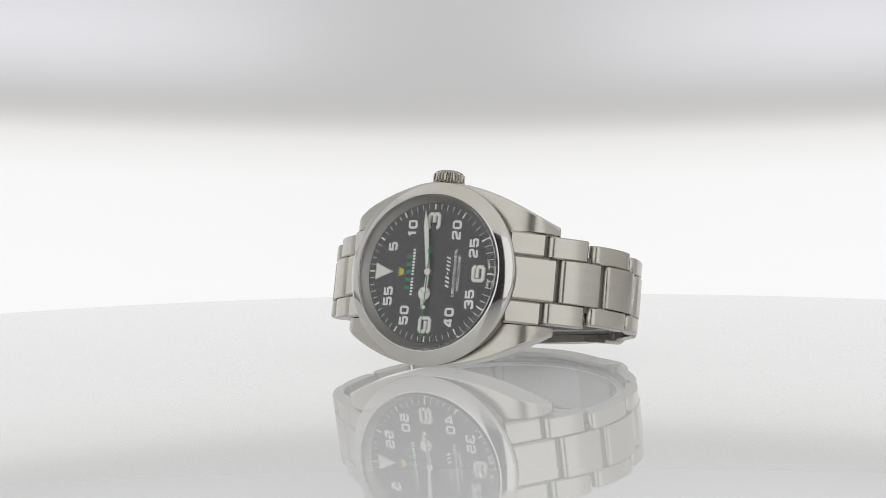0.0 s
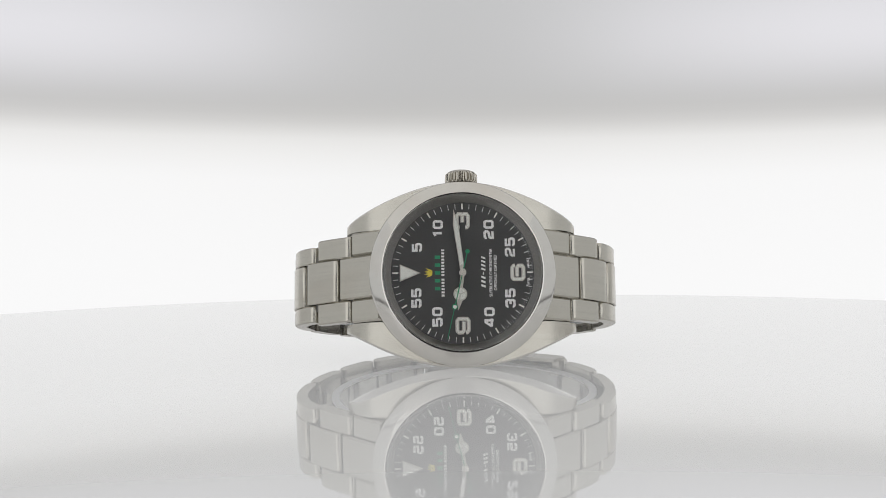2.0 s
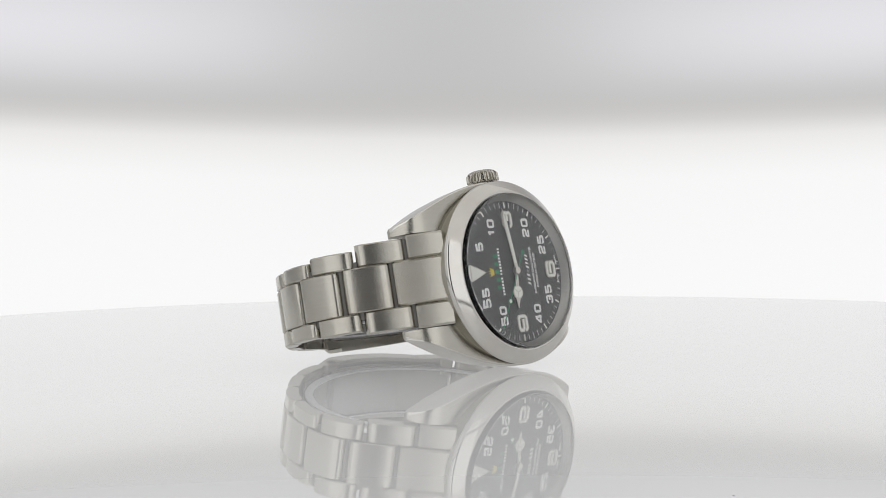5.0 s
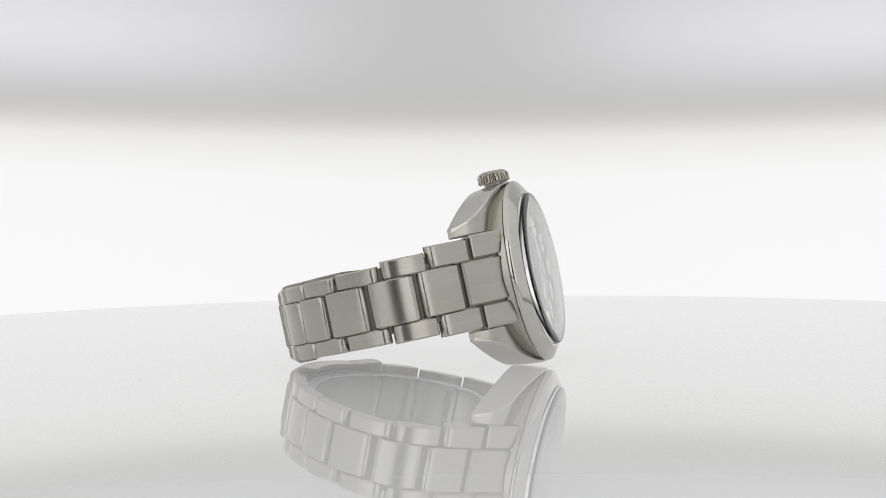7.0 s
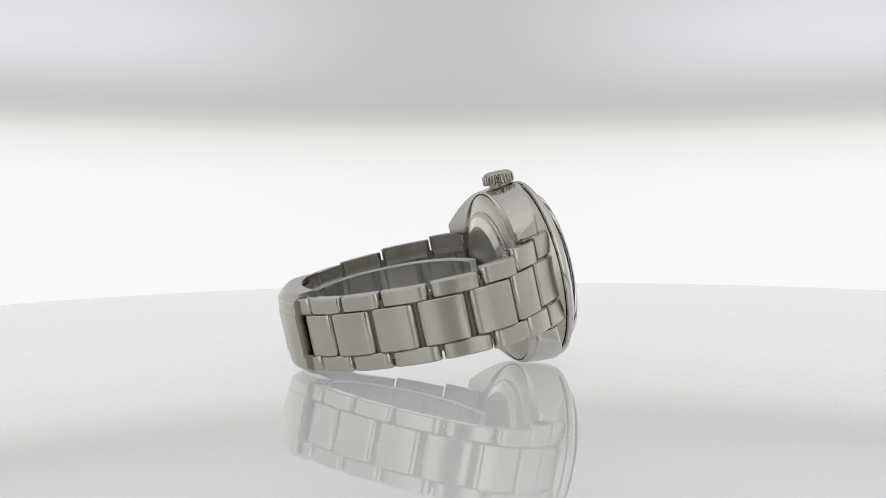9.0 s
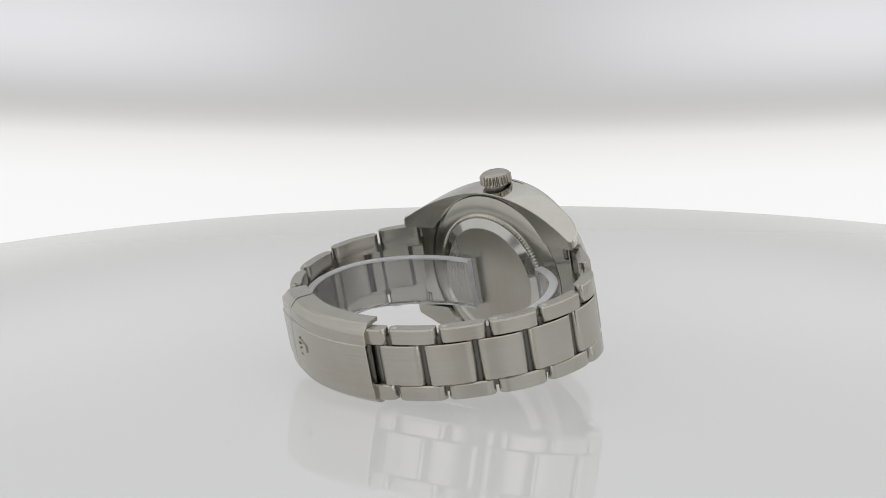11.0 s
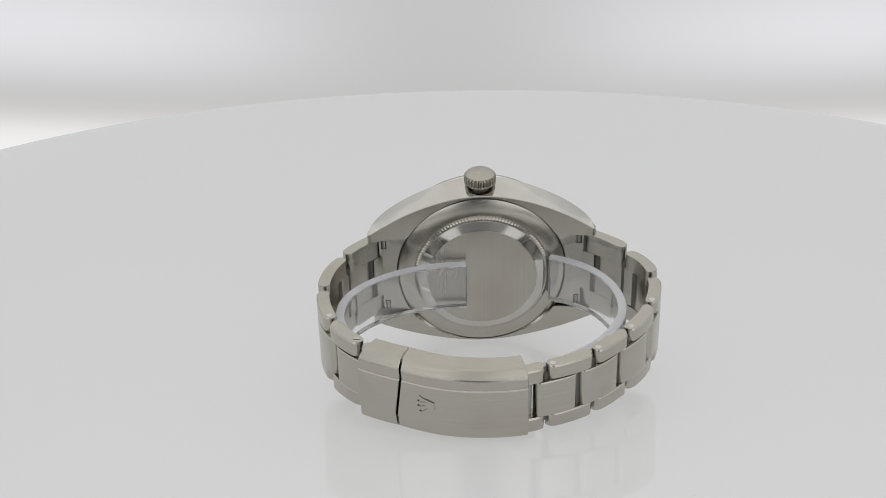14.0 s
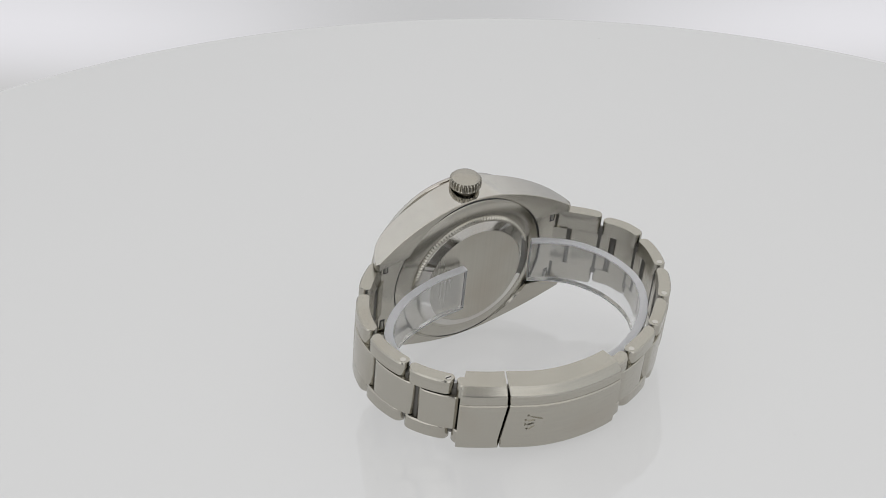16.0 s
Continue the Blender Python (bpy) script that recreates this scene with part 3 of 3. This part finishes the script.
# the undersides of the end links, cut round the case back, with a dark block at each end as the shaded slot for the
# spring bar
for sy in (1, -1):
    arc = [(x, math.sqrt(19.0 ** 2 - x * x)) for x in [-9.4 + 18.8 * k / 16 for k in range(17)]]
    bm = bmesh.new()
    slab(bm, [(x, sy * y) for x, y in arc] + [(9.4, sy * 22.6), (-9.4, sy * 22.6)], -8.9, -6.6)
    under = part("end_link_underside", bm, satin, watch, "plain steel underside of the end link")
    for sx in (1, -1):
        bm = bmesh.new()
        slab(bm, [(sx * 6.6, sy * 21.0), (sx * 9.0, sy * 21.0), (sx * 9.0, sy * 22.2), (sx * 6.6, sy * 22.2)], -8.93, -8.6)
        slot = part("slot", bm, shadow_gap, under, "dark block as the shaded spring bar slot")
        bm = bmesh.new()
        lathe(bm, [(0.001, 8.9), (0.4, 8.9), (0.4, 7.0), (0.001, 7.0)], 16, (0, sy * 21.6, -8.75), "x", False)
        bmesh.ops.scale(bm, vec=(sx, 1, 1), verts=bm.verts)
        part("spring_bar", bm, dark_steel, slot)

# clasp: a curved cover and a fixed end, over the meeting of both halves
CLASP = Path([(11, -53.6), (7.0, -54.9), (1, -55.7), (-6, -55.5), (-12, -54.2), (-18.1, -51.7), (-22.4, -49.4), (-26.3, -46.7), (-29.6, -42.7)])


def clasp():
    mid, half = -0.15, 8.75
    prof = [(-half, -2.3), (-half + 0.25, -1.6), (-half + 1.5, -0.15), (-half + 1.8, -0.02), (-4.75, 0.0), (-4.55, 0.3), (4.55, 0.3), (4.75, 0.0), (half - 1.8, -0.02), (half - 1.5, -0.15), (half - 0.25, -1.6), (half, -2.3)]
    prof = [(x + mid, h) for x, h in prof]
    bm = bmesh.new()
    s_a, s_b, s_c = CLASP.near(6.9, -55.0), CLASP.near(-18.1, -51.7), CLASP.near(-25.6, -46.8)
    bar_along(bm, CLASP, s_b - 0.2, s_a, mid - half, mid + half, 4.4, 1, 1.35, 0.0, 0.2, 0.4, 21, prof, shell=0.8, wave_a=-0.55, slant=-0.8)
    root = part("clasp_cover", bm, brushed, watch, "folding steel clasp cover")
    bm = bmesh.new()
    bar_along(bm, CLASP, s_b + 0.2, s_c, mid - half, mid + half, 4.4, 1, 1.35, 0.0, 0.2, 0.4, 13, prof, shell=0.8, wave_a=-0.55, slant=-0.5)
    part("clasp_end", bm, brushed, watch, "fixed end of the clasp")
    bm = bmesh.new()
    bar_along(bm, CLASP, s_a - 1.6, s_c + 1.5, mid - 6.6, mid + 6.6, 2.9, 1, -1.4, 0.0, 0.2, 0.3, 21)
    part("inner_blade", bm, dark_steel, watch, "folding inner blade of the clasp")
    # plain raised mark
    p, n = CLASP.at(CLASP.near(-12.6, -54.0))
    t = Vector((-n.y, n.x))
    bm = bmesh.new()
    slab(bm, [(-0.9, 1.5), (0.9, 1.5), (1.05, 0.9), (1.75, -1.1), (0.75, 0.1), (0.55, -1.5), (0, 0.0), (-0.55, -1.5), (-0.75, 0.1), (-1.75, -1.1), (-1.05, 0.9)], -0.25, 0.22)
    for x, y in ((1.85, -1.45), (0.6, -1.9), (-0.6, -1.9), (-1.85, -1.45)):
        slab(bm, [(x + 0.27 * math.sin(0.785 * k), y + 0.27 * math.cos(0.785 * k)) for k in range(8)], -0.25, 0.24)
    m = Matrix(((1, 0, 0, mid * MM), (0, t.x, n.x, (p.x + n.x * 1.63) * MM), (0, t.y, n.y, (p.y + n.y * 1.63) * MM), (0, 0, 0, 1)))
    bmesh.ops.transform(bm, matrix=m, verts=bm.verts)
    part("emblem", bm, satin, root, "small plain raised mark")


clasp()

# clear plastic cuff inside the bracelet
CUFF = Path([(-3.6, -12.7), (-12.5, -13.6), (-22.2, -17.2), (-29.3, -24), (-30.6, -33), (-26.1, -41.5), (-16.5, -48.5), (-2.7, -51.8), (11.5, -49.6), (22.4, -43), (28.2, -34), (28.3, -25), (24.6, -17.4), (19.4, -13.0), (15.0, -10.9)])
cuff = tagged(new("watch_holder"), "clear plastic cuff that spreads the watch bracelet", "watch holder")
cuff.matrix_world = WATCH
bm = bmesh.new()
bar_along(bm, CUFF, 0, CUFF.s[-1] - 0.01, -6.13, 4.43, 0.9, -1, 0.9, 0, 0.3, 0.02, 61, caps=1)
part("band", bm, [plastic_mat, frosted_mat], cuff, "clear plastic band")
for x0, x1 in ((-6.5, -6.15), (4.45, 4.8)):
    bm = bmesh.new()
    bar_along(bm, CUFF, 0, CUFF.s[-1] - 0.01, x0, x1, 0.9, -1, 0.9, 0, 0.3, 0.12, 61)
    part("rim", bm, frosted_mat, cuff, "frosted cut rim")


# dust on the turntable
bm = bmesh.new()
rnd = random.Random(7)
for k in range(26):
    a, d = rnd.uniform(0, 2 * math.pi), 0.21 * math.sqrt(rnd.uniform(0.12, 1))
    c, q = Vector((d * math.cos(a), d * math.sin(a), 0)), rnd.uniform(0.00006, 0.00016)
    n = 6
    lo = [bm.verts.new(c + Vector((q * rnd.uniform(0.6, 1.5) * math.cos(6.283 * i / n), q * rnd.uniform(0.6, 1.5) * math.sin(6.283 * i / n), 0.00001))) for i in range(n)]
    top = bm.verts.new(c + Vector((0, 0, q * 0.6)))
    for i in range(n):
        bm.faces.new((lo[i], lo[(i + 1) % n], top))
tagged(part("dust", bm, dust_mat, disc_thing, "tiny grey dust specks"), kind="stuff")


# ---------------------------------------------------------------- what moves
def motions():
    times = [k / 2 for k in range(33)]
    spin = lambda t: pose(0, 0, 0, 0, 0, SPIN * t)
    walk(disc_thing, [(t, spin(t)) for t in times])
    walk(watch, [(t, spin(t) @ WATCH) for t in times])
    walk(cuff, [(t, spin(t) @ WATCH) for t in times])
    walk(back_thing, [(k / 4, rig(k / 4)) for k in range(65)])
    walk(second, [(t, pose(0, 0, 0, 0, 0, -6 * (45.2 + t))) for t in times])


motions()
